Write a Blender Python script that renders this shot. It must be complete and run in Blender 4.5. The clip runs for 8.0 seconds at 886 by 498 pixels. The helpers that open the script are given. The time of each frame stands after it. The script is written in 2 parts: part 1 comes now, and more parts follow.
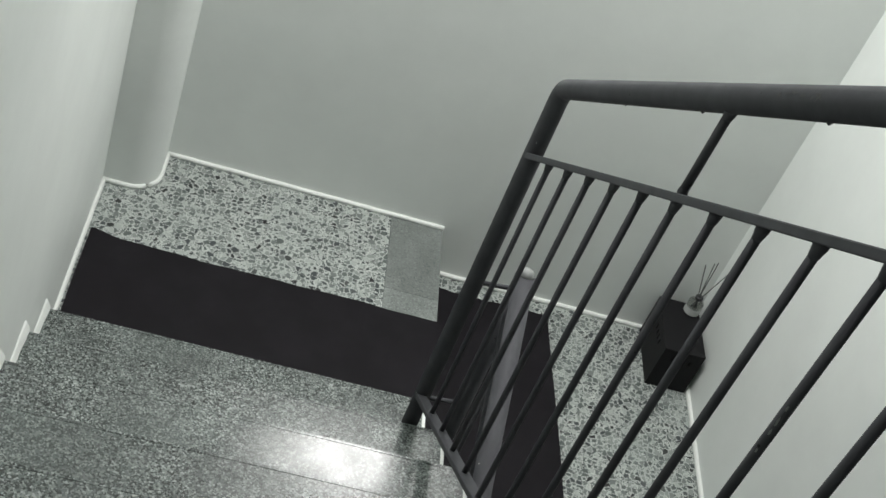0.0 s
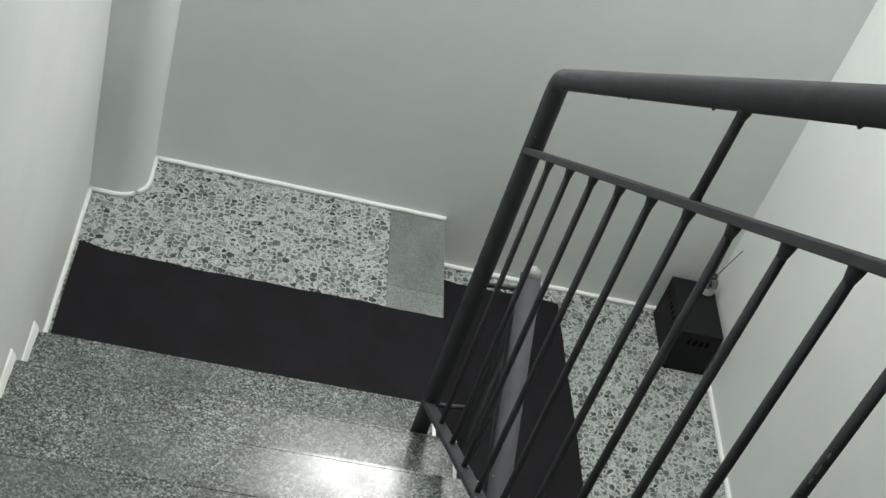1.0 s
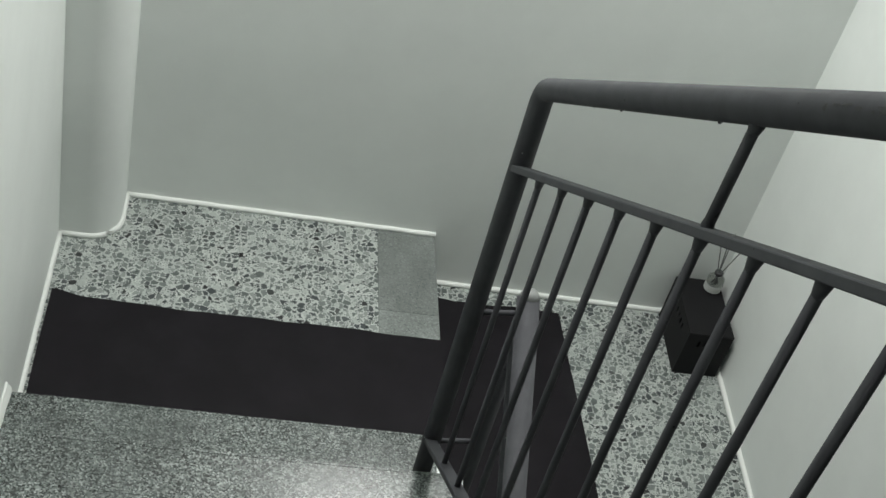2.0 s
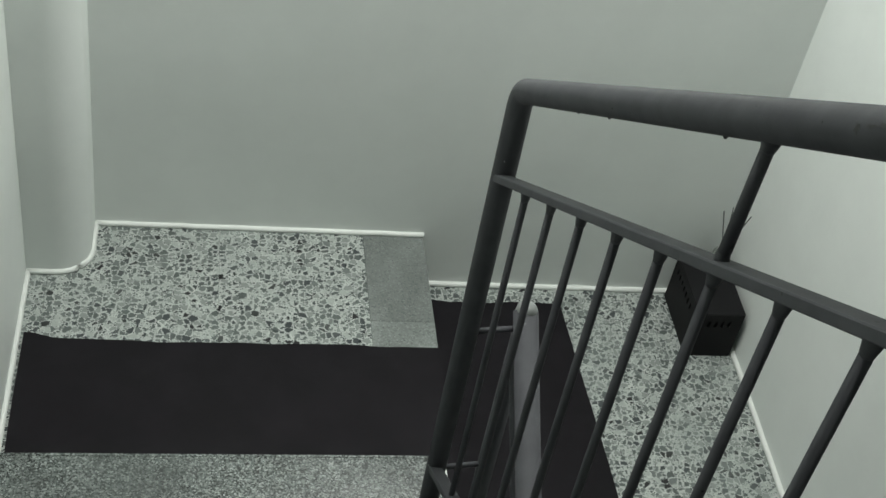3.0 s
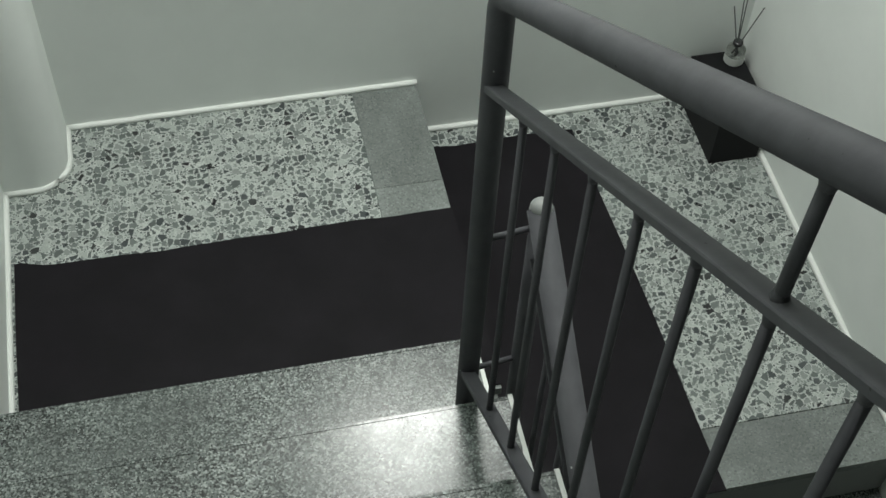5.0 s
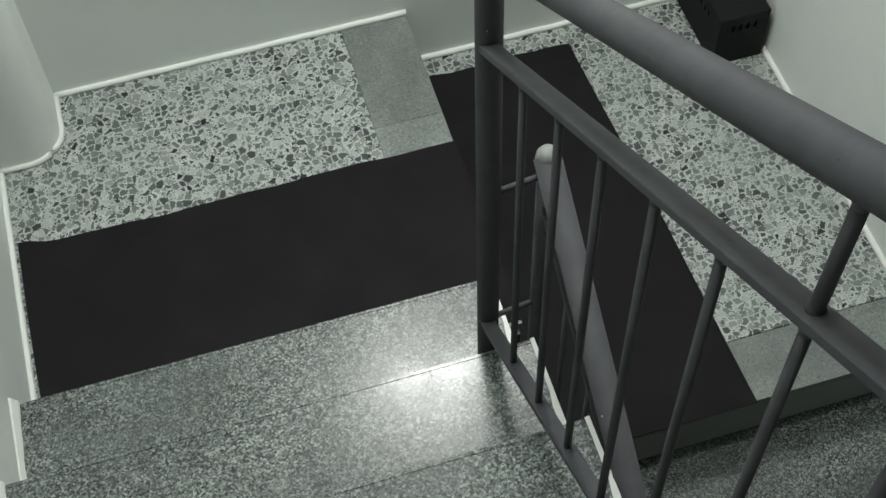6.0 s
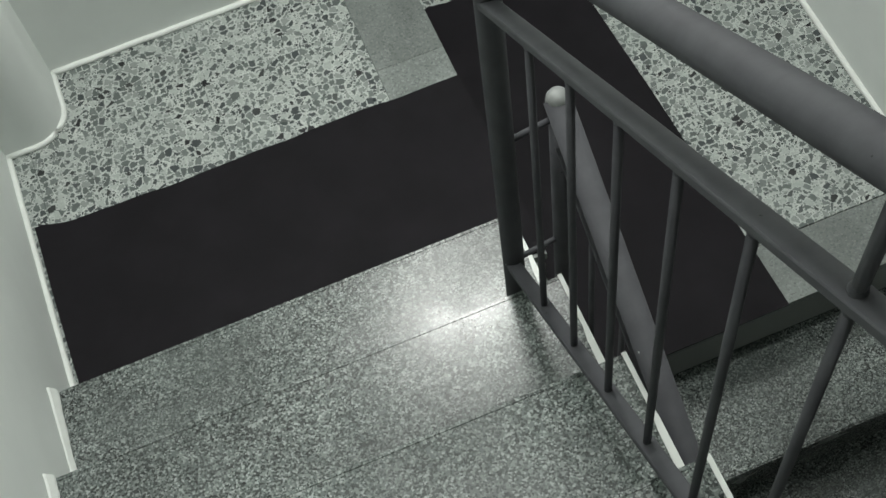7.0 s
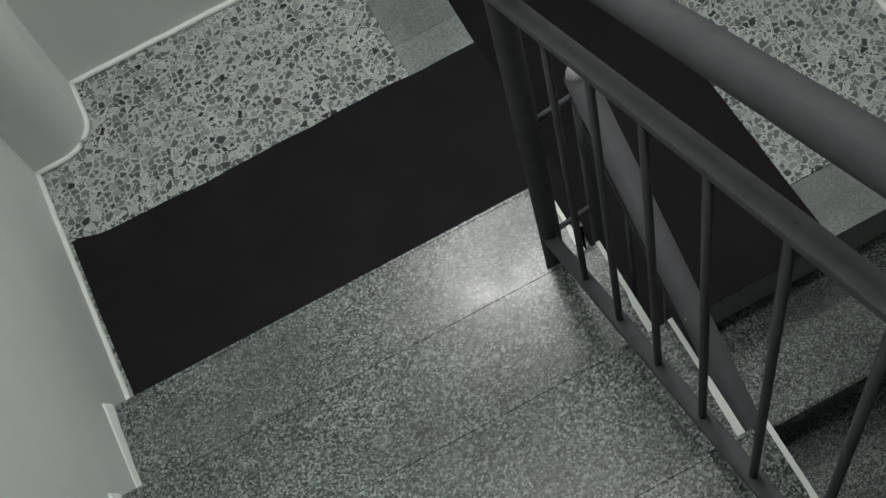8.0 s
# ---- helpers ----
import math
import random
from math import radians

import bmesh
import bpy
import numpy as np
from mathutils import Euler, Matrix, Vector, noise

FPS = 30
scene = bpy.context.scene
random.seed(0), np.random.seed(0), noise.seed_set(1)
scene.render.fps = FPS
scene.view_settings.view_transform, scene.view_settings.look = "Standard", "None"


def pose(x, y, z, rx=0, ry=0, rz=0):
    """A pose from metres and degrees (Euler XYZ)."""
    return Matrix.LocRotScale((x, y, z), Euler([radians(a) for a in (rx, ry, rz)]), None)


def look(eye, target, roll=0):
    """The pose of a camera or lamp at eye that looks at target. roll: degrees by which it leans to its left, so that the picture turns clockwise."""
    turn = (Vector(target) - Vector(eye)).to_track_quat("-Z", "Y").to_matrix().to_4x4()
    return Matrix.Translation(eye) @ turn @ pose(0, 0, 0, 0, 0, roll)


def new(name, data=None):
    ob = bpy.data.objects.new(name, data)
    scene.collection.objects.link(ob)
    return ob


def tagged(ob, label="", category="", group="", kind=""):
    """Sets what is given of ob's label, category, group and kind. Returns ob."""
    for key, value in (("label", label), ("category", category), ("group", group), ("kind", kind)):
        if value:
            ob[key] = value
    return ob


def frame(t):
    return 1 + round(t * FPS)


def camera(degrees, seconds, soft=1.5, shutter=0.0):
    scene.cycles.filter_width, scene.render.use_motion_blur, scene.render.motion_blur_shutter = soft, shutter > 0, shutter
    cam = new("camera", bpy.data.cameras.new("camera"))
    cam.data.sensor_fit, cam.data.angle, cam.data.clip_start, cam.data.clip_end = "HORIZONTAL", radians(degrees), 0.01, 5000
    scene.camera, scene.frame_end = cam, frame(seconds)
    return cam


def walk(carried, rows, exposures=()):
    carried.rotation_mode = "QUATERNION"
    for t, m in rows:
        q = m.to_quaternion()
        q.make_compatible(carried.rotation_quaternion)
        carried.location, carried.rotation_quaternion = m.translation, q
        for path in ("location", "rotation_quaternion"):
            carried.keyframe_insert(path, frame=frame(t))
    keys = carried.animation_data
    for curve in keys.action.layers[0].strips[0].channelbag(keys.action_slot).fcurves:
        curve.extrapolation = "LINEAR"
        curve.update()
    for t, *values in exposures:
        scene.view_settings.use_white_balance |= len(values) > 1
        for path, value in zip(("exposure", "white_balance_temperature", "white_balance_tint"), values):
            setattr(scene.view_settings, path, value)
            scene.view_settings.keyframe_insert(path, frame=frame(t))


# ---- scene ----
cam = camera(36.5, 8.0)
PATH = [
    (0, (-0.651, -2.969, 2.439), (-0.307, -1.466, 1.166), 23.3),
    (0.5, (-0.644, -2.907, 2.427), (-0.301, -1.422, 1.132), 21.9),
    (1, (-0.626, -2.831, 2.401), (-0.285, -1.357, 1.093), 20.3),
    (1.5, (-0.614, -2.763, 2.371), (-0.269, -1.29, 1.062), 18.5),
    (2, (-0.593, -2.673, 2.334), (-0.246, -1.202, 1.024), 16.2),
    (3.5, (-0.532, -2.412, 2.27), (-0.179, -1.017, 0.881), 9.3),
    (4, (-0.518, -2.33, 2.281), (-0.174, -1.009, 0.819), 7.6),
    (4.5, (-0.502, -2.255, 2.288), (-0.174, -1.011, 0.756), 5.6),
    (6, (-0.46, -2.085, 2.31), (-0.195, -1.038, 0.627), -2.8),
    (6.5, (-0.453, -2.042, 2.318), (-0.22, -1.052, 0.596), -6.6),
    (7, (-0.443, -2.014, 2.337), (-0.245, -1.077, 0.581), -11.1),
    (7.5, (-0.419, -1.981, 2.342), (-0.271, -1.077, 0.564), -16.4),
    (8, (-0.407, -1.952, 2.361), (-0.301, -1.067, 0.571), -21.7),
]
walk(cam, [(t, look(e, g, r)) for t, e, g, r in PATH],
     exposures=[(0.0, 0.04, 6500, 10), (2.0, -0.04, 6500, 8), (4.0, -0.15, 6500, 3), (5.2, -0.14, 6500, 4), (7.0, -0.06, 6500, 6), (7.6, -0.07, 6500, 7), (8.0, -0.68, 6500, 8)])

# ---- world and lights ----
world = bpy.data.worlds.new("stairwell_world")
scene.world = world
world.use_nodes = True
world.node_tree.nodes["Background"].inputs["Color"].default_value = (0.62, 0.7, 0.68, 1)
world.node_tree.nodes["Background"].inputs["Strength"].default_value = 0.02


def area_lamp(name, eye, target, size, watts, colour):
    data = bpy.data.lights.new(name, "AREA")
    data.shape, data.size, data.energy, data.color = "DISK", size, watts, colour
    ob = new(name, data)
    ob.matrix_world = look(eye, target)
    return ob


# the lamp on the wall above the half-landing, and an added overhead light standing for unseen hall light
area_lamp("landing_lamp", (-0.02, -0.17, 2.07), (-0.10, -0.80, 0.0), 0.28, 17.5, (1.0, 0.985, 0.97))
area_lamp("hall_lamp", (-0.35, -1.0, 4.4), (-0.38, -1.1, 0.6), 0.26, 42, (1.0, 0.995, 0.98))


# ---- materials ----
def shader(name, colour=(0.5, 0.5, 0.5), rough=0.5, metal=0.0):
    m = bpy.data.materials.new(name)
    m.use_nodes = True
    nt = m.node_tree
    b = nt.nodes["Principled BSDF"]
    b.inputs["Base Color"].default_value = (*colour, 1)
    b.inputs["Roughness"].default_value = rough
    b.inputs["Metallic"].default_value = metal
    return m, nt, b


def node(nt, kind, **values):
    n = nt.nodes.new(kind)
    for k, v in values.items():
        n.inputs[k.replace("_", " ")].default_value = v
    return n


def coords(nt):
    geo = nt.nodes.new("ShaderNodeNewGeometry")
    return geo.outputs["Position"]


def noise_tex(nt, at, scale, detail=4.0, rough=0.55):
    n = node(nt, "ShaderNodeTexNoise", Scale=scale, Detail=detail, Roughness=rough)
    nt.links.new(at, n.inputs["Vector"])
    return n.outputs["Fac"]


def ramp(nt, fac, stops, hard=False):
    r = nt.nodes.new("ShaderNodeValToRGB")
    if hard:
        r.color_ramp.interpolation = "CONSTANT"
    els = r.color_ramp.elements
    while len(els) < len(stops):
        els.new(0.5)
    for e, (p, c) in zip(els, stops):
        e.position = p
        e.color = (*c, 1) if len(c) == 3 else c
    nt.links.new(fac, r.inputs["Fac"])
    return r.outputs["Color"]


def mixed(nt, fac, a, b, mode="MIX"):
    m = nt.nodes.new("ShaderNodeMix")
    m.data_type, m.blend_type = "RGBA", mode
    for sock, v in ((m.inputs[0], fac), (m.inputs[6], a), (m.inputs[7], b)):
        if isinstance(v, (int, float)):
            sock.default_value = v
        elif isinstance(v, tuple):
            sock.default_value = (*v, 1)
        else:
            nt.links.new(v, sock)
    return m.outputs[2]


def bumped(nt, b, height, strength, distance):
    n = node(nt, "ShaderNodeBump", Strength=strength, Distance=distance)
    nt.links.new(height, n.inputs["Height"])
    nt.links.new(n.outputs["Normal"], b.inputs["Normal"])


def grey(v):
    return (v, v, v)


def paint_material(name, a, b_, rough):
    m, nt, b = shader(name, a, rough)
    at = coords(nt)
    big = noise_tex(nt, at, 1.7, 3)
    fine = noise_tex(nt, at, 240, 3)
    col = mixed(nt, ramp(nt, big, [(0.35, grey(0)), (0.7, grey(1))]), a, b_)
    nt.links.new(col, b.inputs["Base Color"])
    cloud = ramp(nt, noise_tex(nt, at, 4.5, 5, 0.65), [(0.35, grey(0.955)), (0.65, grey(1.0))])
    col = mixed(nt, 1.0, col, cloud, "MULTIPLY")
    nt.links.new(col, b.inputs["Base Color"])
    mid = noise_tex(nt, at, 14, 3)
    both = mixed(nt, 0.35, mid, fine)
    bumped(nt, b, both, 0.25, 0.002)
    return m


WALL = paint_material("wall_paint", (0.755, 0.79, 0.765), (0.80, 0.83, 0.805), 0.55)
CEILING = paint_material("ceiling_paint", (0.74, 0.75, 0.72), (0.78, 0.79, 0.76), 0.7)
BEAD = paint_material("sealant_white", (0.74, 0.77, 0.735), (0.81, 0.83, 0.80), 0.5)


def coarse_terrazzo():
    """Angular marble chips of two sizes, mostly mid grey, in a pale cement."""
    m, nt, b = shader("coarse_terrazzo", rough=0.3)
    at = coords(nt)
    warp = node(nt, "ShaderNodeTexNoise", Scale=60.0, Detail=2.0)
    nt.links.new(at, warp.inputs["Vector"])
    shift = nt.nodes.new("ShaderNodeVectorMath")
    shift.operation = "MULTIPLY_ADD"
    nt.links.new(warp.outputs["Color"], shift.inputs[0])
    shift.inputs[1].default_value = (0.0055, 0.0055, 0.0)
    nt.links.new(at, shift.inputs[2])
    where = shift.outputs[0]

    def layer(scale, tones, shrink_by, lo, hi):
        cells = []
        for feature in ("F1", "DISTANCE_TO_EDGE"):
            v = node(nt, "ShaderNodeTexVoronoi", Scale=scale, Randomness=1.0)
            v.feature, v.voronoi_dimensions = feature, "2D"
            nt.links.new(where, v.inputs["Vector"])
            cells.append(v)
        sep = nt.nodes.new("ShaderNodeSeparateColor")
        nt.links.new(cells[0].outputs["Color"], sep.inputs[0])
        shrink = nt.nodes.new("ShaderNodeMath")
        shrink.operation = "MULTIPLY_ADD"
        nt.links.new(sep.outputs[1], shrink.inputs[0])
        shrink.inputs[1].default_value = -shrink_by
        nt.links.new(cells[1].outputs["Distance"], shrink.inputs[2])
        return ramp(nt, sep.outputs[0], tones, hard=True), ramp(nt, shrink.outputs[0], [(lo, grey(0)), (hi, grey(1))])

    big, big_in = layer(64, [
        (0.0, (0.009, 0.010, 0.011)), (0.055, (0.041, 0.050, 0.052)), (0.20, (0.084, 0.099, 0.095)), (0.46, (0.142, 0.162, 0.153)),
        (0.66, (0.232, 0.256, 0.241)), (0.84, (0.361, 0.391, 0.368))], 0.29, 0.03, 0.05)
    small, small_in = layer(140, [
        (0.0, (0.030, 0.036, 0.036)), (0.10, (0.100, 0.115, 0.110)), (0.34, (0.20, 0.224, 0.212)), (0.68, (0.38, 0.41, 0.389))], 0.24, 0.04, 0.07)
    patch = ramp(nt, noise_tex(nt, at, 26, 3), [(0.35, (0.413, 0.440, 0.418)), (0.7, (0.533, 0.563, 0.533))])
    col = mixed(nt, small_in, patch, small)
    col = mixed(nt, big_in, col, big)
    vein = ramp(nt, noise_tex(nt, at, 190, 3), [(0.3, grey(0.86)), (0.7, grey(1.08))])
    col = mixed(nt, 1.0, col, vein, "MULTIPLY")
    stain = noise_tex(nt, at, 5.0, 3)
    col = mixed(nt, ramp(nt, stain, [(0.46, grey(0)), (0.76, grey(0.42))]), col, (0.25, 0.285, 0.268))
    nt.links.new(col, b.inputs["Base Color"])
    grain = noise_tex(nt, at, 400, 2)
    bumped(nt, b, mixed(nt, 0.5, grain, big_in), 0.12, 0.0006)
    nt.links.new(ramp(nt, noise_tex(nt, at, 30, 3), [(0.3, grey(0.26)), (0.7, grey(0.42))]), b.inputs["Roughness"])
    return m


def fine_terrazzo(name, scale, tones, stain_tone, rough):
    m, nt, b = shader(name, rough=rough)
    at = coords(nt)
    v = node(nt, "ShaderNodeTexVoronoi", Scale=scale, Randomness=1.0)
    nt.links.new(at, v.inputs["Vector"])
    sep = nt.nodes.new("ShaderNodeSeparateColor")
    nt.links.new(v.outputs["Color"], sep.inputs[0])
    col = ramp(nt, sep.outputs[0], list(zip((0.0, 0.10, 0.35, 0.65, 0.88), tones)), hard=True)
    dusty = ramp(nt, noise_tex(nt, at, 3.4, 3), [(0.44, grey(0.0)), (0.68, grey(0.42))])
    col = mixed(nt, dusty, col, tones[2])
    stain = noise_tex(nt, at, 6.0, 4)
    col = mixed(nt, ramp(nt, stain, [(0.42, grey(0)), (0.75, grey(0.45))]), col, stain_tone)
    own = nt.nodes.new("ShaderNodeObjectInfo")
    col = mixed(nt, 1.0, col, ramp(nt, own.outputs["Random"], [(0.0, grey(0.80)), (1.0, grey(1.0))]), "MULTIPLY")
    cloud = ramp(nt, noise_tex(nt, at, 7.5, 2), [(0.36, grey(0.74)), (0.62, grey(1.0))])
    col = mixed(nt, 1.0, col, cloud, "MULTIPLY")
    pits = noise_tex(nt, at, 130, 1)
    pit = ramp(nt, pits, [(0.685, grey(0)), (0.72, grey(1))])
    col = mixed(nt, pit, col, (0.10, 0.11, 0.105))
    nt.links.new(col, b.inputs["Base Color"])
    wear = noise_tex(nt, at, 9, 3)
    nt.links.new(ramp(nt, wear, [(0.3, grey(rough - 0.05)), (0.7, grey(rough + 0.06))]), b.inputs["Roughness"])
    grain = noise_tex(nt, at, 420, 3)
    bumped(nt, b, mixed(nt, 0.5, grain, sep.outputs[0]), 0.14, 0.0005)
    return m


COARSE = coarse_terrazzo()
FINE = fine_terrazzo("fine_terrazzo", 330, [(0.012, 0.015, 0.014), (0.048, 0.057, 0.053), (0.142, 0.166, 0.156), (0.262, 0.292, 0.277), (0.430, 0.470, 0.448)],
                     (0.117, 0.133, 0.127), 0.25)
BORDER = fine_terrazzo("border_terrazzo", 260, [(0.163, 0.185, 0.175), (0.211, 0.234, 0.222), (0.232, 0.256, 0.243), (0.254, 0.280, 0.265), (0.310, 0.335, 0.320)],
                       (0.159, 0.176, 0.169), 0.38)
CONCRETE = paint_material("plastered_concrete", (0.26, 0.275, 0.265), (0.32, 0.335, 0.32), 0.8)


def rubber():
    m, nt, b = shader("black_rubber", (0.012, 0.012, 0.013), 0.7)
    at = coords(nt)
    dust = noise_tex(nt, at, 9, 5)
    nt.links.new(mixed(nt, ramp(nt, dust, [(0.4, grey(0)), (0.8, grey(1))]), (0.0070, 0.0060, 0.0078), (0.0122, 0.0105, 0.0134)), b.inputs["Base Color"])
    bumped(nt, b, noise_tex(nt, at, 600, 2), 0.35, 0.0008)
    b.inputs["Specular IOR Level"].default_value = 0.16
    return m


def rail_paint():
    m, nt, b = shader("grey_rail_paint", (0.066, 0.067, 0.071), 0.72)
    at = coords(nt)
    worn = noise_tex(nt, at, 26, 4)
    col = mixed(nt, ramp(nt, worn, [(0.35, grey(0)), (0.7, grey(1))]), (0.054, 0.0545, 0.0615), (0.068, 0.0700, 0.0765))
    chip = ramp(nt, noise_tex(nt, at, 85, 1), [(0.79, grey(0)), (0.80, grey(1))])
    col = mixed(nt, chip, col, (0.018, 0.018, 0.020))
    fleck = ramp(nt, noise_tex(nt, at, 120, 0), [(0.90, grey(0)), (0.91, grey(1))])
    col = mixed(nt, fleck, col, (0.35, 0.37, 0.36))
    nt.links.new(col, b.inputs["Base Color"])
    bumped(nt, b, noise_tex(nt, at, 70, 4), 0.25, 0.0012)
    b.inputs["Specular IOR Level"].default_value = 0.36
    return m


MAT, RAIL = rubber(), rail_paint()
PLASTIC, _, _p = shader("black_plastic", (0.006, 0.006, 0.007), 0.62)
_p.inputs["Specular IOR Level"].default_value = 0.22
INSIDE_SHADE = shader("inside_shade", (0.004, 0.004, 0.004), 0.9)[0]
LABEL = paint_material("white_label", (0.44, 0.46, 0.44), (0.52, 0.54, 0.52), 0.6)
REED = paint_material("grey_reed", (0.10, 0.11, 0.11), (0.15, 0.16, 0.155), 0.8)
GLASS, _, _g = shader("clear_glass", (0.92, 0.95, 0.94), 0.03)
_g.inputs["Transmission Weight"].default_value = 1.0
OIL, _, _o = shader("scented_oil", (0.80, 0.82, 0.78), 0.02)
_o.inputs["Transmission Weight"].default_value = 0.9
CHIP = shader("bare_dark_steel", (0.012, 0.012, 0.013), 0.6)[0]
PLUG = paint_material("bare_zinc_plug", (0.14, 0.148, 0.144), (0.25, 0.262, 0.255), 0.5)
CAP = shader("dark_cap", (0.03, 0.03, 0.032), 0.35)[0]


# ---- builders ----
def part(name, bm, material, parent=None, label="", smooth=False):
    me = bpy.data.meshes.new(name)
    bmesh.ops.recalc_face_normals(bm, faces=bm.faces)
    bm.to_mesh(me)
    bm.free()
    me.materials.append(material)
    if smooth:
        me.polygons.foreach_set("use_smooth", [True] * len(me.polygons))
    ob = new(name, me)
    if parent:
        ob.parent = parent
        ob.matrix_parent_inverse = parent.matrix_world.inverted()
    if label:
        ob["label"] = label
    return ob


def box(bm, x0, x1, y0, y1, z0, z1):
    vs = [bm.verts.new((x, y, z)) for z in (z0, z1) for y in (y0, y1) for x in (x0, x1)]
    fs = [bm.faces.new([vs[i] for i in q]) for q in ((0, 2, 3, 1), (4, 5, 7, 6), (0, 1, 5, 4), (2, 6, 7, 3), (0, 4, 6, 2), (1, 3, 7, 5))]
    return vs, fs


def slab(x0, x1, y0, y1, z0, z1, bevel=0.0, steps=2):
    bm = bmesh.new()
    box(bm, x0, x1, y0, y1, z0, z1)
    if bevel:
        bmesh.ops.bevel(bm, geom=list(bm.edges), offset=bevel, segments=steps, profile=0.5, affect="EDGES")
    return bm


def prism(outline, axis, a, b, bevel=0.0):
    """An outline of (u, v) drawn out along an axis: 'x' takes (y, z), 'z' takes (x, y)."""
    bm = bmesh.new()
    place = (lambda u, v, w: (w, u, v)) if axis == "x" else (lambda u, v, w: (u, v, w))
    lo = [bm.verts.new(place(u, v, a)) for u, v in outline]
    hi = [bm.verts.new(place(u, v, b)) for u, v in outline]
    bm.faces.new(lo)
    bm.faces.new(hi[::-1])
    n = len(lo)
    for i in range(n):
        bm.faces.new((lo[i], lo[(i + 1) % n], hi[(i + 1) % n], hi[i]))
    if bevel:
        bmesh.ops.bevel(bm, geom=list(bm.edges), offset=bevel, segments=2, affect="EDGES")
    return bm


def tube(bm, points, radius, sides=20, caps=True, aspect=None):
    """A round or flat bar swept along points; aspect: half width and half height of a flat bar."""
    pts = [Vector(p) for p in points]
    rings = []
    for i, p in enumerate(pts):
        d = (pts[min(i + 1, len(pts) - 1)] - pts[max(i - 1, 0)]).normalized()
        side = Vector((1, 0, 0)) if abs(d.x) < 0.8 else Vector((0, 1, 0))
        side = (side - d * side.dot(d)).normalized()
        up = d.cross(side)
        if aspect:
            w, h = aspect
            c = 0.25 * min(w, h)
            shape = [(w, h - c), (w - c, h), (c - w, h), (-w, h - c), (-w, c - h), (c - w, -h), (w - c, -h), (w, c - h)]
        else:
            shape = [(radius * math.cos(2 * math.pi * k / sides), radius * math.sin(2 * math.pi * k / sides)) for k in range(sides)]
        rings.append([bm.verts.new(p + side * u + up * v) for u, v in shape])
    n = len(rings[0])
    for a, b in zip(rings, rings[1:]):
        for k in range(n):
            bm.faces.new((a[k], a[(k + 1) % n], b[(k + 1) % n], b[k]))
    if caps:
        bm.faces.new(rings[0][::-1])
        bm.faces.new(rings[-1])
    return bm


def bar(points, radius, sides=20, aspect=None):
    return tube(bmesh.new(), points, radius, sides, True, aspect)


def lathe(profile, centre, sides=28):
    bm = bmesh.new()
    rings = [[bm.verts.new((centre[0] + r * math.cos(2 * math.pi * k / sides), centre[1] + r * math.sin(2 * math.pi * k / sides), centre[2] + z))
              for k in range(sides)] for r, z in profile]
    for a, b in zip(rings, rings[1:]):
        for k in range(sides):
            bm.faces.new((a[k], a[(k + 1) % sides], b[(k + 1) % sides], b[k]))
    bm.faces.new(rings[0][::-1])
    bm.faces.new(rings[-1])
    return bm


def empty(name, at, label, category, kind="", group=""):
    ob = new(name)
    ob.location = at
    ob.empty_display_size = 0.05
    bpy.context.view_layer.update()
    return tagged(ob, label, category, group, kind)


# ---- the plan, in metres ----
LEFT, RIGHT = -0.948, 0.832          # faces of the side walls
RISE, GOING = 0.172, 0.2365
NOSE1 = -0.841                       # the lowest nosing of the upper flight
LOW = -0.173                         # level of the lower half-landing
LOW_NOSE = -1.084
STEPS_UP, STEPS_DOWN = 11, 11
END = -5.2
TOP = 5.0
BOTTOM = LOW - STEPS_DOWN * RISE

# ---- walls, ceiling, floors out of view ----
tagged(part("wall_north", slab(LEFT - 0.15, RIGHT + 0.15, 0.0, 0.15, BOTTOM - 0.2, TOP), WALL), "pale grey-green painted plaster wall behind the half-landing", "wall", kind="structure")
tagged(part("wall_west", slab(LEFT - 0.15, LEFT, END, 0.0, BOTTOM - 0.2, TOP), WALL), "pale grey-green painted plaster wall beside the upper flight", "wall", kind="structure")
tagged(part("wall_east", slab(RIGHT, RIGHT + 0.15, END, 0.0, BOTTOM - 0.2, TOP), WALL), "pale grey-green painted plaster wall beside the lower flight", "wall", kind="structure")
tagged(part("wall_south", slab(LEFT - 0.15, RIGHT + 0.15, END - 0.15, END, BOTTOM - 0.2, TOP), WALL), "pale painted plaster wall at the end of the stairwell", "wall", kind="structure")
tagged(part("ceiling", slab(LEFT - 0.15, RIGHT + 0.15, END - 0.15, 0.15, TOP, TOP + 0.15), CEILING), "white painted stairwell ceiling", "ceiling", kind="structure")
tagged(part("floor_below", slab(LEFT, RIGHT, END, 0.0, BOTTOM - 0.2, BOTTOM), FINE), "grey terrazzo floor at the foot of the stairs", "floor", kind="structure")
top_y = NOSE1 - GOING * STEPS_UP
tagged(part("floor_above", slab(LEFT, RIGHT, END, top_y - 0.02, STEPS_UP * RISE - 0.17, STEPS_UP * RISE + RISE), FINE), "grey terrazzo floor at the head of the stairs", "floor", kind="structure")

# unseen slab, added to block the overhead light from the lower flight
tagged(part("floor_slab_above", slab(-0.02, RIGHT, top_y - 0.019, -1.10, 1.96, 2.09), CONCRETE), "unseen concrete grey slab added to keep overhead light off the lower flight", "floor", kind="structure")

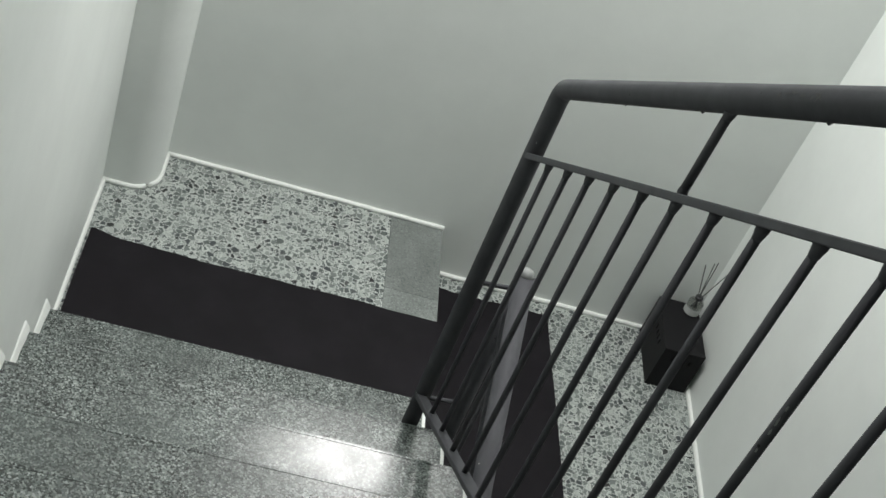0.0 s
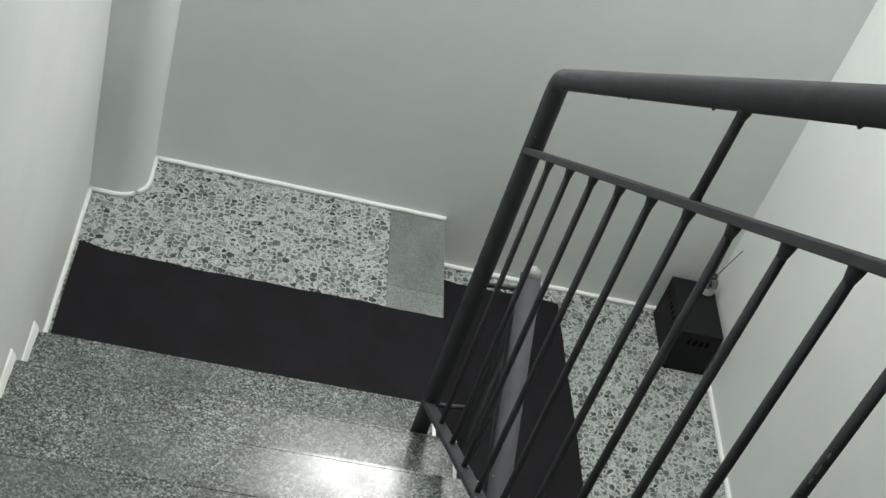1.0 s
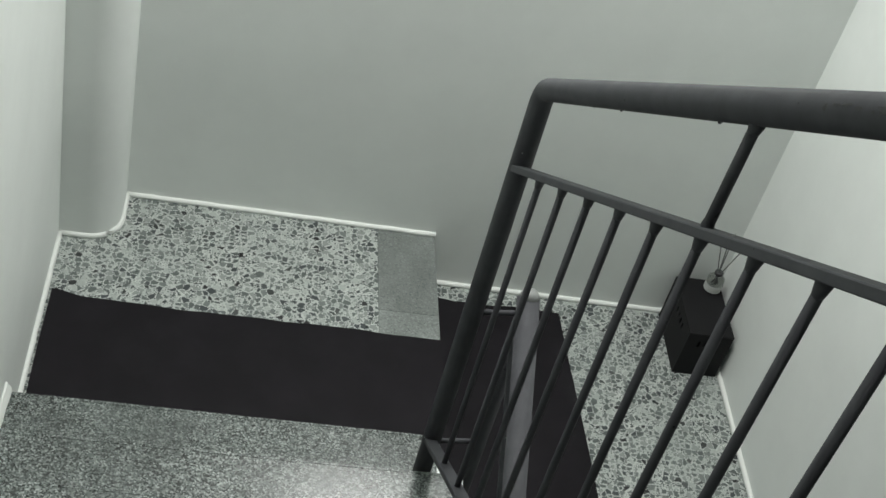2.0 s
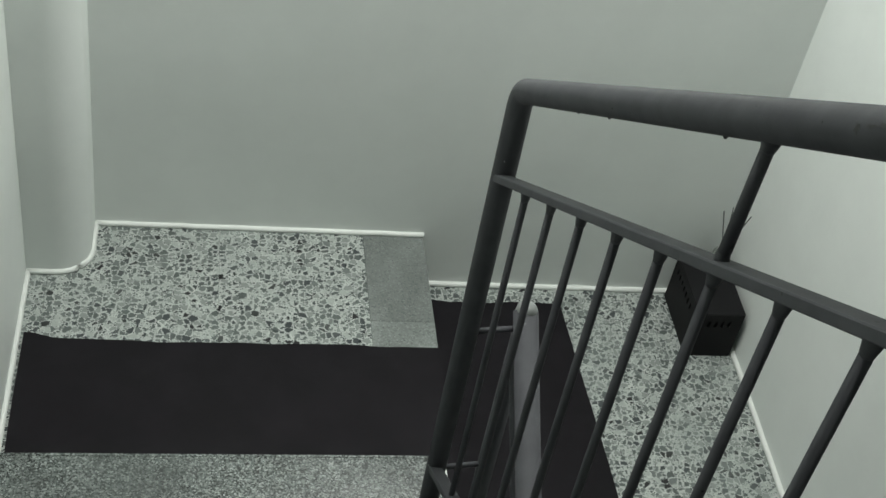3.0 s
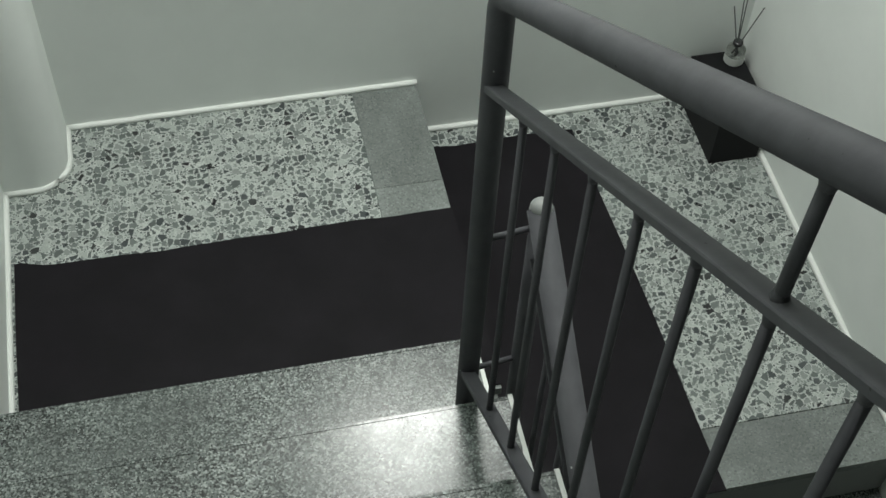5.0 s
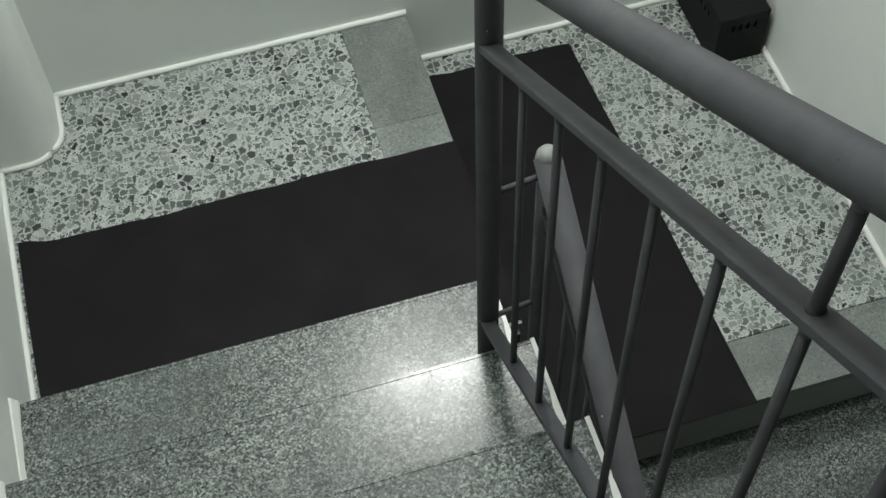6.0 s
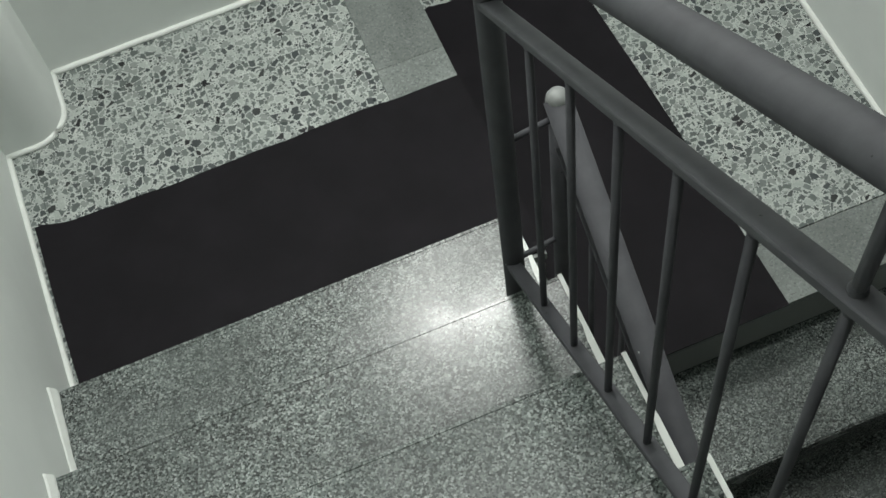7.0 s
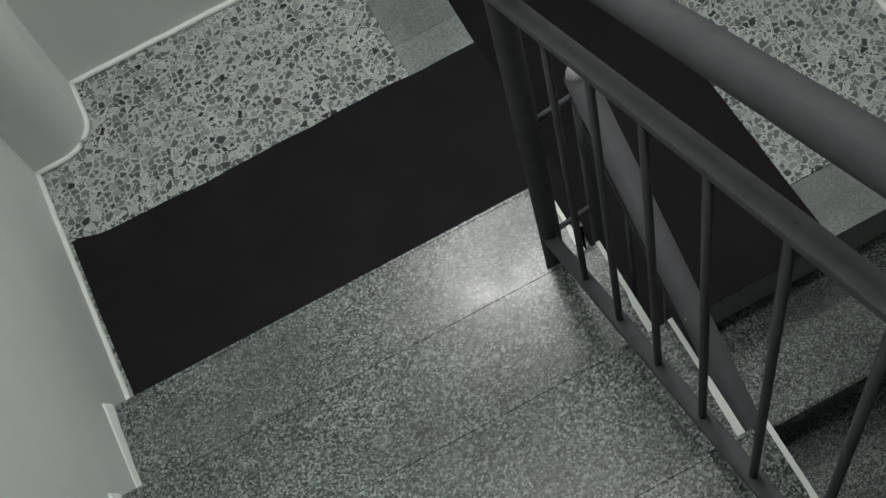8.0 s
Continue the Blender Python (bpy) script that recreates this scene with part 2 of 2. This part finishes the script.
# rounded pilaster in the corner
r, px, py = 0.078, -0.806, -0.176
outline = [(LEFT - 0.002, 0.002), (LEFT - 0.002, py)]
outline += [(px - r + r * math.sin(a), py + r - r * math.cos(a)) for a in [math.pi / 2 * k / 24 for k in range(25)]]
outline += [(px, 0.002)]
pil = part("pilaster", prism(outline, "z", 0.0, TOP - 0.002), WALL, smooth=False)
tagged(pil, "pale grey-green plaster pilaster with a rounded corner", "pilaster", kind="structure")

# ---- half-landings ----
landing = tagged(part("landing_floor", slab(LEFT, -0.004, NOSE1 - 0.03, 0.0, -0.14, -0.022), CONCRETE),
                 "half-landing laid with coarse grey terrazzo tiles", "floor", kind="structure")
joint = 0.0003
for x0, x1, mat in ((LEFT, -0.899, COARSE), (-0.899, -0.506, COARSE), (-0.506, -0.150, COARSE)):
    part("tile", slab(x0 + joint, x1 - joint, NOSE1 - 0.02, -0.001, -0.022, 0.0, 0.0005, 1), mat, landing)
for y0, y1 in ((NOSE1 - 0.02, -0.3065), (-0.3060, -0.001)):
    part("tile", slab(-0.150 + joint, 0.004 - joint, y0, y1, -0.022, 0.0, 0.0005, 1), BORDER, landing, "plain grey terrazzo border strip")
part("riser", slab(-0.022, -0.0045, NOSE1 - 0.03, -0.001, LOW, -0.0225), FINE, landing, "grey terrazzo riser down to the lower landing")

lower = tagged(part("lower_landing_floor", slab(-0.020, RIGHT, LOW_NOSE + 0.01, 0.0, LOW - 0.16, LOW - 0.022), CONCRETE),
               "lower half-landing laid with coarse grey terrazzo tiles", "floor", kind="structure")
for x0, x1, y0, y1, mat in ((-0.018, 0.40, -0.940, -0.001, COARSE), (0.40, RIGHT - 0.001, -0.47, -0.001, COARSE),
                            (0.40, RIGHT - 0.001, -0.940, -0.47, COARSE), (-0.018, RIGHT - 0.001, LOW_NOSE, -0.9412, BORDER)):
    part("tile", slab(x0 + joint, x1 - joint, y0 + joint, y1 - joint, LOW - 0.022, LOW, 0.0006, 1), mat, lower,
         "plain grey terrazzo border strip" if mat is BORDER else "")

# ---- flights ----
STAIR_R = -0.060


def nose_y(i):
    """The nosing of step i of the upper flight, 1 the lowest."""
    return NOSE1 - GOING * (i - 1)


up = empty("upper_flight", (-0.5, NOSE1, 0), "upper flight of worn grey fine terrazzo steps", "stairs", "structure")
soffit = [(NOSE1 - 0.025, 0.0), (NOSE1 - 0.025, -0.14)]
soffit += [(nose_y(STEPS_UP + 1), STEPS_UP * RISE - 0.17)]
soffit += [(nose_y(STEPS_UP + 1), STEPS_UP * RISE - 0.035)]
for i in range(STEPS_UP, 0, -1):
    soffit += [(nose_y(i) - 0.025, i * RISE - 0.035), (nose_y(i) - 0.025, (i - 1) * RISE - (0.035 if i > 1 else 0.0))]
part("stair_slab", prism(soffit[:-1], "x", LEFT, STAIR_R - 0.004), CONCRETE, up, "plastered concrete body of the flight")
for i in range(1, STEPS_UP + 1):
    y = nose_y(i)
    tread = part("tread", slab(LEFT + 0.001, STAIR_R, y - GOING - 0.022, y - 0.0064, i * RISE - 0.034, i * RISE, 0.0006, 1), FINE, up)
    part("nosing", slab(LEFT + 0.001, STAIR_R, y - 0.0058, y, i * RISE - 0.034, i * RISE - 0.0002, 0.0002, 1), FINE, tread)
    ends = [(STAIR_R - 0.0035, y + 0.002), (STAIR_R - 0.0035, y - 0.10), (STAIR_R - 0.007, y - 0.125), (STAIR_R - 0.009, y - GOING + 0.004), (STAIR_R + 0.004, y - GOING + 0.004), (STAIR_R + 0.004, y + 0.002)]
    part("edging", prism(ends, "z", i * RISE - 0.06, i * RISE + 0.0018), BEAD, tread, "white painted tread edge, wider towards the riser")

down = empty("lower_flight", (0.4, LOW_NOSE, LOW), "lower flight of worn grey fine terrazzo steps in shade", "stairs", "structure")
LF = -0.027
under = [(LOW_NOSE + 0.034, LOW - 0.040), (LOW_NOSE + 0.034, LOW - 0.25), (LOW_NOSE - GOING * STEPS_DOWN, BOTTOM - 0.15), (LOW_NOSE - GOING * STEPS_DOWN, BOTTOM)]
for i in range(STEPS_DOWN, 0, -1):
    edge_y = LOW_NOSE - GOING * (i - 1) + 0.025
    under += [(edge_y, LOW - i * RISE - 0.035 if i < STEPS_DOWN else BOTTOM), (edge_y, LOW - (i - 1) * RISE - 0.035)]
part("stair_slab", prism(under, "x", LF + 0.004, RIGHT), CONCRETE, down, "plastered concrete body of the flight")
for i in range(1, STEPS_DOWN):
    y0 = LOW_NOSE - GOING * i
    bm = bmesh.new()
    z = LOW - i * RISE
    box(bm, LF, RIGHT - 0.001, y0, y0 + GOING + 0.024, z - 0.034, z)
    front = [e for e in bm.edges if all(v.co.y < y0 + 0.001 for v in e.verts) and all(v.co.z > z - 0.001 for v in e.verts)]
    bmesh.ops.bevel(bm, geom=front, offset=0.0035, segments=2, affect="EDGES")
    part("tread", bm, FINE, down)
for i in range(0, STEPS_DOWN):
    y = LOW_NOSE - GOING * i + 0.024
    z = LOW - i * RISE
    part("riser", slab(LF, RIGHT - 0.001, y - 0.012, y + 0.0, z - RISE + 0.0005, z - 0.0345), FINE, down)


# ---- sealant beads where floors meet walls ----
def bead(points, radius=0.008, label="white sealant bead where floor meets wall"):
    rng = random.Random(round(1000 * sum(points[0]) + 7 * len(points)))
    fine = []
    for a, b in zip(points, points[1:]):
        a, b = Vector(a), Vector(b)
        n = max(1, int((b - a).length / 0.03))
        fine += [a.lerp(b, k / n) + Vector([rng.uniform(-0.0009, 0.0009) for _ in range(3)]) for k in range(n)]
    bm = bmesh.new()
    tube(bm, fine + [Vector(points[-1])], radius, 8)
    return tagged(part("trim", bm, BEAD, smooth=True), label, "trim", kind="structure")


bead([(px + 0.002, -0.003, 0.004), (0.006, -0.003, 0.003)], 0.0075)
curve = [(px - r + (r + 0.002) * math.sin(a), py + r - (r + 0.002) * math.cos(a), 0.004) for a in [math.pi / 2 * k / 12 for k in range(13)]]
bead([(LEFT + 0.002, py - 0.002, 0.004)] + curve + [(px + 0.002, -0.004, 0.003)], 0.0075)
bead([(LEFT + 0.003, py, 0.004), (LEFT + 0.003, NOSE1 - 0.022, 0.004)], 0.007)
bead([(0.0, -0.003, LOW + 0.004), (RIGHT, -0.003, LOW + 0.004)], 0.008)
bead([(RIGHT - 0.003, -0.004, LOW + 0.004), (RIGHT - 0.003, LOW_NOSE, LOW + 0.004)], 0.008)
for i in range(1, STEPS_UP + 1):
    y, z = nose_y(i), i * RISE
    rng = random.Random(40 + i)
    bm = bmesh.new()
    rings = []
    for k in range(15):
        yy = y + 0.004 - (GOING - 0.004) * k / 14
        h = 0.025 - 0.013 * (k / 14) ** 0.6 + rng.uniform(-0.0015, 0.0015)
        w = 0.015 - 0.007 * (k / 14) ** 0.6 + rng.uniform(-0.001, 0.001)
        rings.append([bm.verts.new((LEFT + a * w - 0.001, yy, z + 0.0004 + c * h)) for a, c in ((0, 0), (1, 0), (0.9, 0.22), (0.35, 0.85), (0, 1))])
    for a, b in zip(rings, rings[1:]):
        for k in range(5):
            bm.faces.new((a[k], a[(k + 1) % 5], b[(k + 1) % 5], b[k]))
    bm.faces.new(rings[0][::-1])
    bm.faces.new(rings[-1])
    box(bm, LEFT - 0.001, LEFT + 0.006, y - 0.001, y + 0.0045, z - RISE + 0.012, z + 0.004)
    tagged(part("trim", bm, BEAD), "thick white sealant along the edge of a step", "trim", kind="structure")


# ---- railings ----
def fillet(corner, a, b, radius, n=8):
    """Points of a round bend at corner between the ways to a and to b."""
    c, u, v = Vector(corner), (Vector(a) - Vector(corner)).normalized(), (Vector(b) - Vector(corner)).normalized()
    ang = u.angle(v)
    d = radius / math.tan(ang / 2)
    mid = c + (u + v).normalized() * (radius / math.sin(ang / 2))
    p, q = c + u * d - mid, c + v * d - mid
    total = p.angle(q)
    axis = p.cross(q).normalized()
    return [mid + Matrix.Rotation(total * k / n, 3, axis) @ p for k in range(n + 1)]


def weld(at, radius, length, way):
    """The thick weld where a bar meets a rail."""
    p, w = Vector(at), Vector(way).normalized()
    bm = bmesh.new()
    rings = []
    side = Vector((1, 0, 0))
    up_ = w.cross(side).normalized()
    for k, rr in ((0, 1.75), (0.35, 1.5), (0.75, 1.15), (1.0, 1.0)):
        rings.append([bm.verts.new(p + w * length * k + (side * math.cos(a) * min(rr, 1.35) + up_ * math.sin(a) * rr) * radius)
                      for a in [2 * math.pi * j / 10 for j in range(10)]])
    for a, b in zip(rings, rings[1:]):
        for k in range(10):
            bm.faces.new((a[k], a[(k + 1) % 10], b[(k + 1) % 10], b[k]))
    bm.faces.new(rings[0][::-1])
    bm.faces.new(rings[-1])
    return bm


SLOPE = 0.709
PIPE, ROD = 0.0175, 0.0052


def upper_railing():
    thing = empty("railing", (-0.130, -1.056, RISE), "dark grey painted steel stair railing with thin upright bars", "railing")
    y_post = -1.056

    def z_hand(y):
        return 1.403 + 0.705 * (-1.296 - y)

    def x_hand(y):
        return -0.130 - 0.003 * (y_post - y)

    def z_mid(y):
        return 1.1998 + SLOPE * (-1.219 - y)

    def z_low(y):
        return 0.586 + SLOPE * (-1.297 - y)

    def at(y, z):
        return (-0.1345, y, z)

    last = -3.15
    foot, corner = (-0.130, y_post, RISE), (x_hand(y_post), y_post, z_hand(y_post))
    far = (x_hand(last), last, z_hand(last))
    bend = fillet(corner, foot, far, 0.055, 10)
    hand = part("handrail", bar([foot] + bend + [far], PIPE, 24), RAIL, thing, "dark grey painted steel pipe bent down into the end post, with small paint chips", smooth=True)
    way = (Vector(far) - Vector(bend[-1])).normalized()
    for dist, turn, long, wide in ((1.060, 0.30, 0.0105, 0.36), (1.023, 0.30, 0.0090, 0.12), (1.001, 0.16, 0.010, 0.13), (0.984, 0.22, 0.007, 0.11), (0.967, 0.34, 0.0045, 0.28), (1.046, 0.42, 0.004, 0.12)):
        bm = bmesh.new()
        mid = Vector(bend[-1]) + way * dist
        side = Vector((-0.62, 0, 0))
        out = (side + Vector((0, -0.35, 0.62)) - way * way.dot(side + Vector((0, -0.35, 0.62)))).normalized()
        over = way.cross(out)
        ring = []
        for k in range(9):
            a = 2 * math.pi * k / 9
            rr = 0.75 + 0.35 * math.sin(3.1 * k + 40 * dist)
            phi = turn + wide * rr * math.sin(a)
            ring.append(bm.verts.new(mid + way * long * rr * math.cos(a) + (out * math.cos(phi) + over * math.sin(phi)) * (PIPE + 0.0004)))
        bm.faces.new(ring)
        part("paint_chip", bm, CHIP, hand, "dark bare spot in the paint")
    for y, size in ((-1.40, 0.0015), (-1.668, 0.0019), (-1.735, 0.0013), (-1.955, 0.0022), (-1.30, 0.0012)):
        drop = lathe([(0.2 * size, -1.5 * size), (0.8 * size, -1.1 * size), (1.3 * size, 0.0), (1.5 * size, 1.2 * size)], (x_hand(y), y, z_hand(y) - PIPE * 1.2), 10)
        part("paint_drip", drop, RAIL, hand, smooth=True)
    part("middle_rail", bar([at(y_post - 0.006, z_mid(y_post)), at(last, z_mid(last))], 0, aspect=(0.0115, 0.0055)), RAIL, thing)
    part("bottom_rail", bar([at(y_post - 0.012, z_low(y_post - 0.012)), at(last, z_low(last))], 0, aspect=(0.0115, 0.0055)), RAIL, thing)
    for k in range(17):
        y = -1.195 - 0.1093 * k
        rod = part("baluster", bar([at(y, z_low(y) + 0.003), at(y, z_mid(y) - 0.003)], ROD, 10), RAIL, thing, smooth=True)
        part("weld", weld(at(y, z_mid(y) - 0.004), ROD * 1.05, 0.020, (0, 0, -1)), RAIL, rod, smooth=True)
        if k == 9:
            for z, long in ((1.642, 0.006), (1.668, 0.009), (1.682, 0.013), (1.700, 0.008)):
                bm = bmesh.new()
                ring = [bm.verts.new((-0.1345 - (ROD + 0.0003) * math.cos(p), y - (ROD + 0.0003) * math.sin(p), z + q * long))
                        for p, q in ((0.75, -0.5), (1.05, -0.35), (1.0, 0.3), (0.8, 0.5), (0.65, 0.1))]
                bm.faces.new(ring)
                part("paint_chip", bm, PLUG, rod, "pale scratch in the paint")
        if k % 6 == 5:
            part("strut", bar([at(y, z_mid(y) + 0.003), (x_hand(y), y, z_hand(y) - 0.012)], ROD * 1.1, 12), RAIL, thing, smooth=True)
            part("weld", weld((x_hand(y), y, z_hand(y) - 0.015), ROD * 1.1, 0.014, (0, 0, -1)), RAIL, thing, smooth=True)
            part("weld", weld(at(y, z_mid(y) + 0.004), ROD * 0.92, 0.013, (0, 0, 1)), RAIL, thing, smooth=True)
    for z in (0.405, 0.755):
        part("connecting_bar", bar([(-0.124, y_post + 0.006, z), (-0.036, y_post + 0.016, z)], 0.005, 8), RAIL, thing, "short steel bar tying the two railings together", smooth=True)
    return thing


def lower_railing():
    y_post, x = -1.040, -0.0365
    thing = empty("railing", (x, y_post, LOW), "dark grey painted steel railing of the lower flight", "railing")

    def z_hand(y):
        return 0.786 - SLOPE * (-1.035 - y)

    def z_mid(y):
        return z_hand(y) - 0.088

    def z_low(y):
        return z_hand(y) - 0.80

    last = -3.4
    top = (x, -1.033, z_hand(-1.033))
    part("handrail", bar([top, (x, last, z_hand(last))], PIPE * 1.16, 24), RAIL, thing, smooth=True)
    part("end_plug", lathe([(0.003, 0.0135), (0.009, 0.0122), (0.0140, 0.0088), (0.0172, 0.003), (0.0180, -0.004), (0.0176, -0.012)], (x, -1.037, top[2] + 0.006), 18), PLUG, thing, "light grey rounded plug in the pipe end", smooth=True)
    part("post", bar([(x, y_post, LOW), (x, y_post, z_hand(y_post))], PIPE * 0.9, 20), RAIL, thing, smooth=True)
    part("middle_rail", bar([(x, y_post, z_mid(y_post)), (x, last, z_mid(last))], 0, aspect=(0.0115, 0.0055)), RAIL, thing)
    part("bottom_rail", bar([(x, y_post, z_low(y_post)), (x, last, z_low(last))], 0, aspect=(0.0125, 0.0055)), RAIL, thing)
    for k in range(19):
        y = y_post - 0.112 - 0.1093 * k
        part("baluster", bar([(x, y, z_low(y)), (x, y, z_mid(y))], ROD, 10), RAIL, thing, smooth=True)
        if k % 6 == 4:
            part("strut", bar([(x, y, z_mid(y)), (x, y, z_hand(y) - 0.01)], ROD, 10), RAIL, thing, smooth=True)
    return thing


upper_railing()
lower_railing()


# ---- mats ----
def mat_sheet(name, x0, x1, y0, y1, z, wave, label, seed, fold=0.0, flare=0.0):
    """A thin rubber mat with slightly wavy cut edges."""
    rng = random.Random(seed)
    nx, ny = 48, 24
    bm = bmesh.new()
    grid = []
    ph = [rng.uniform(0, 6.28) for _ in range(6)]
    for j in range(ny + 1):
        row = []
        v = j / ny
        for i in range(nx + 1):
            u = i / nx
            x = x0 + (x1 - x0) * u
            y = y0 + (y1 - y0) * v
            x += flare * u * (1 - v)
            edge = wave * (math.sin(9 * u + ph[0]) * 0.5 + math.sin(23 * u + ph[1]) * 0.35 + math.sin(47 * u + ph[2]) * 0.2)
            y += edge * v
            if fold and v > 0.5:
                y += fold * math.exp(-((u - 0.01) / 0.05) ** 2) * v
            x += wave * 0.6 * math.sin(7 * v + ph[3]) * (1 if u > 0.5 else -0.3) * abs(2 * u - 1)
            h = z + 0.0012 * math.sin(5 * u + ph[4]) * math.sin(4 * v + ph[5])
            row.append(bm.verts.new((x, y, h + 0.0045)))
        grid.append(row)
    for j in range(ny):
        for i in range(nx):
            bm.faces.new((grid[j][i], grid[j][i + 1], grid[j + 1][i + 1], grid[j + 1][i]))
    ext = bmesh.ops.extrude_face_region(bm, geom=list(bm.faces))
    for v in [g for g in ext["geom"] if isinstance(g, bmesh.types.BMVert)]:
        v.co.z = z + 0.0008
    return tagged(part(name, bm, MAT), label, "mat", "mats on the landings")


mat_sheet("floor_mat", LEFT + 0.016, 0.007, NOSE1 - 0.012, -0.391, 0.0, 0.004, "black rubber mat lying along the foot of the steps", 3, 0.017)
mat_sheet("floor_mat", 0.012, 0.392, LOW_NOSE - 0.004, -0.066, LOW, 0.004, "black rubber mat lying on the lower half-landing", 8, 0.0, 0.045)


# ---- the black box and the reed diffuser in the corner ----
def panel(bm, origin, ux, uy, us, vs, holes, thick):
    """A board on the grid of breaks us, vs with the cells in holes left open, thick behind it."""
    o, a, b = Vector(origin), Vector(ux), Vector(uy)
    n = a.cross(b).normalized()
    verts = {}

    def at(i, j, k):
        if (i, j, k) not in verts:
            verts[(i, j, k)] = bm.verts.new(o + a * us[i] + b * vs[j] - n * thick * k)
        return verts[(i, j, k)]

    solid = {(i, j) for i in range(len(us) - 1) for j in range(len(vs) - 1)} - set(holes)
    for i, j in solid:
        bm.faces.new((at(i, j, 0), at(i + 1, j, 0), at(i + 1, j + 1, 0), at(i, j + 1, 0)))
        bm.faces.new((at(i, j, 1), at(i, j + 1, 1), at(i + 1, j + 1, 1), at(i + 1, j, 1)))
        for di, dj, e in ((-1, 0, ((0, 1), (0, 0))), (1, 0, ((1, 0), (1, 1))), (0, -1, ((0, 0), (1, 0))), (0, 1, ((1, 1), (0, 1)))):
            if (i + di, j + dj) not in solid:
                (p, q), (s, t) = e
                bm.faces.new((at(i + p, j + q, 0), at(i + p, j + q, 1), at(i + s, j + t, 1), at(i + s, j + t, 0)))


def slots(n, width, first, gap, size):
    us = [0.0]
    holes = []
    for k in range(n):
        c = first + gap * k
        us += [c - size / 2, c + size / 2]
    us.append(width)
    return us, [(2 * k + 1, 1) for k in range(n)]


def corner_box():
    x0, x1, y0, y1, z0, h = 0.692, 0.816, -0.236, -0.018, LOW, 0.155
    thing = empty("storage_box", ((x0 + x1) / 2, (y0 + y1) / 2, z0), "black plastic box with rows of vent slots in the corner", "box")
    vs = [0.0, h - 0.048, h - 0.028, h - 0.006]
    bm = bmesh.new()
    us, holes = slots(4, x1 - x0, 0.036, 0.018, 0.008)
    panel(bm, (x0, y0, z0), (1, 0, 0), (0, 0, 1), us, vs, holes, 0.004)
    part("front_panel", bm, PLASTIC, thing)
    bm = bmesh.new()
    us, holes = slots(7, y1 - y0 - 0.004, 0.030, 0.021, 0.008)
    panel(bm, (x0, y1, z0), (0, -1, 0), (0, 0, 1), us, vs, holes, 0.004)
    part("side_panel", bm, PLASTIC, thing)
    part("back_panel", slab(x0 + 0.004, x1, y1 - 0.004, y1, z0, z0 + h - 0.006), PLASTIC, thing)
    part("side_panel", slab(x1 - 0.004, x1, y0 + 0.004, y1 - 0.004, z0, z0 + h - 0.006), PLASTIC, thing)
    # solid near-black filler: its colour stands for the shade behind the slots
    part("shade_filler", slab(x0 + 0.012, x1 - 0.012, y0 + 0.012, y1 - 0.012, z0 + 0.001, z0 + h - 0.02), INSIDE_SHADE, thing, "near-black filler block standing for the shade behind the slots")
    part("lid", slab(x0 - 0.001, x1 + 0.001, y0 - 0.001, y1 + 0.001, z0 + h - 0.0055, z0 + h, 0.002, 2), PLASTIC, thing)
    return x0, x1, y0, y1, z0 + h


def diffuser(cx, cy, z):
    thing = empty("reed_diffuser", (cx, cy, z), "small clear glass reed diffuser with grey sticks on the box", "diffuser")
    outer = [(0.021, 0.0), (0.0242, 0.003), (0.0242, 0.038), (0.022, 0.045), (0.0125, 0.051), (0.0105, 0.054), (0.0105, 0.060)]
    part("bottle", lathe(outer, (cx, cy, z)), GLASS, thing, "clear glass bottle", smooth=True)
    part("oil", lathe([(0.019, 0.0), (0.0215, 0.003), (0.0215, 0.024)], (cx, cy, z + 0.002)), OIL, thing, "pale scented oil")
    part("label", lathe([(0.0246, 0.004), (0.0248, 0.0045), (0.0248, 0.025), (0.0246, 0.0255)], (cx, cy, z)), LABEL, thing, "plain white paper label")
    part("collar", lathe([(0.0112, 0.0), (0.0122, 0.001), (0.0122, 0.008), (0.0112, 0.0095)], (cx, cy, z + 0.056)), CAP, thing, "dark bottle collar", smooth=True)
    rng = random.Random(5)
    for tx, ty in ((-0.040, -0.006), (0.002, 0.016), (-0.012, 0.006), (0.024, -0.030)):
        base = Vector((cx - tx * 0.25, cy - ty * 0.25, z + 0.006))
        tip = Vector((cx + tx, cy + ty, z + 0.188 + rng.uniform(-0.012, 0.010)))
        part("reed", bar([base, tip], 0.0016, 6), REED, thing)


bx0, bx1, by0, by1, bz = corner_box()
diffuser(0.788, -0.052, bz)
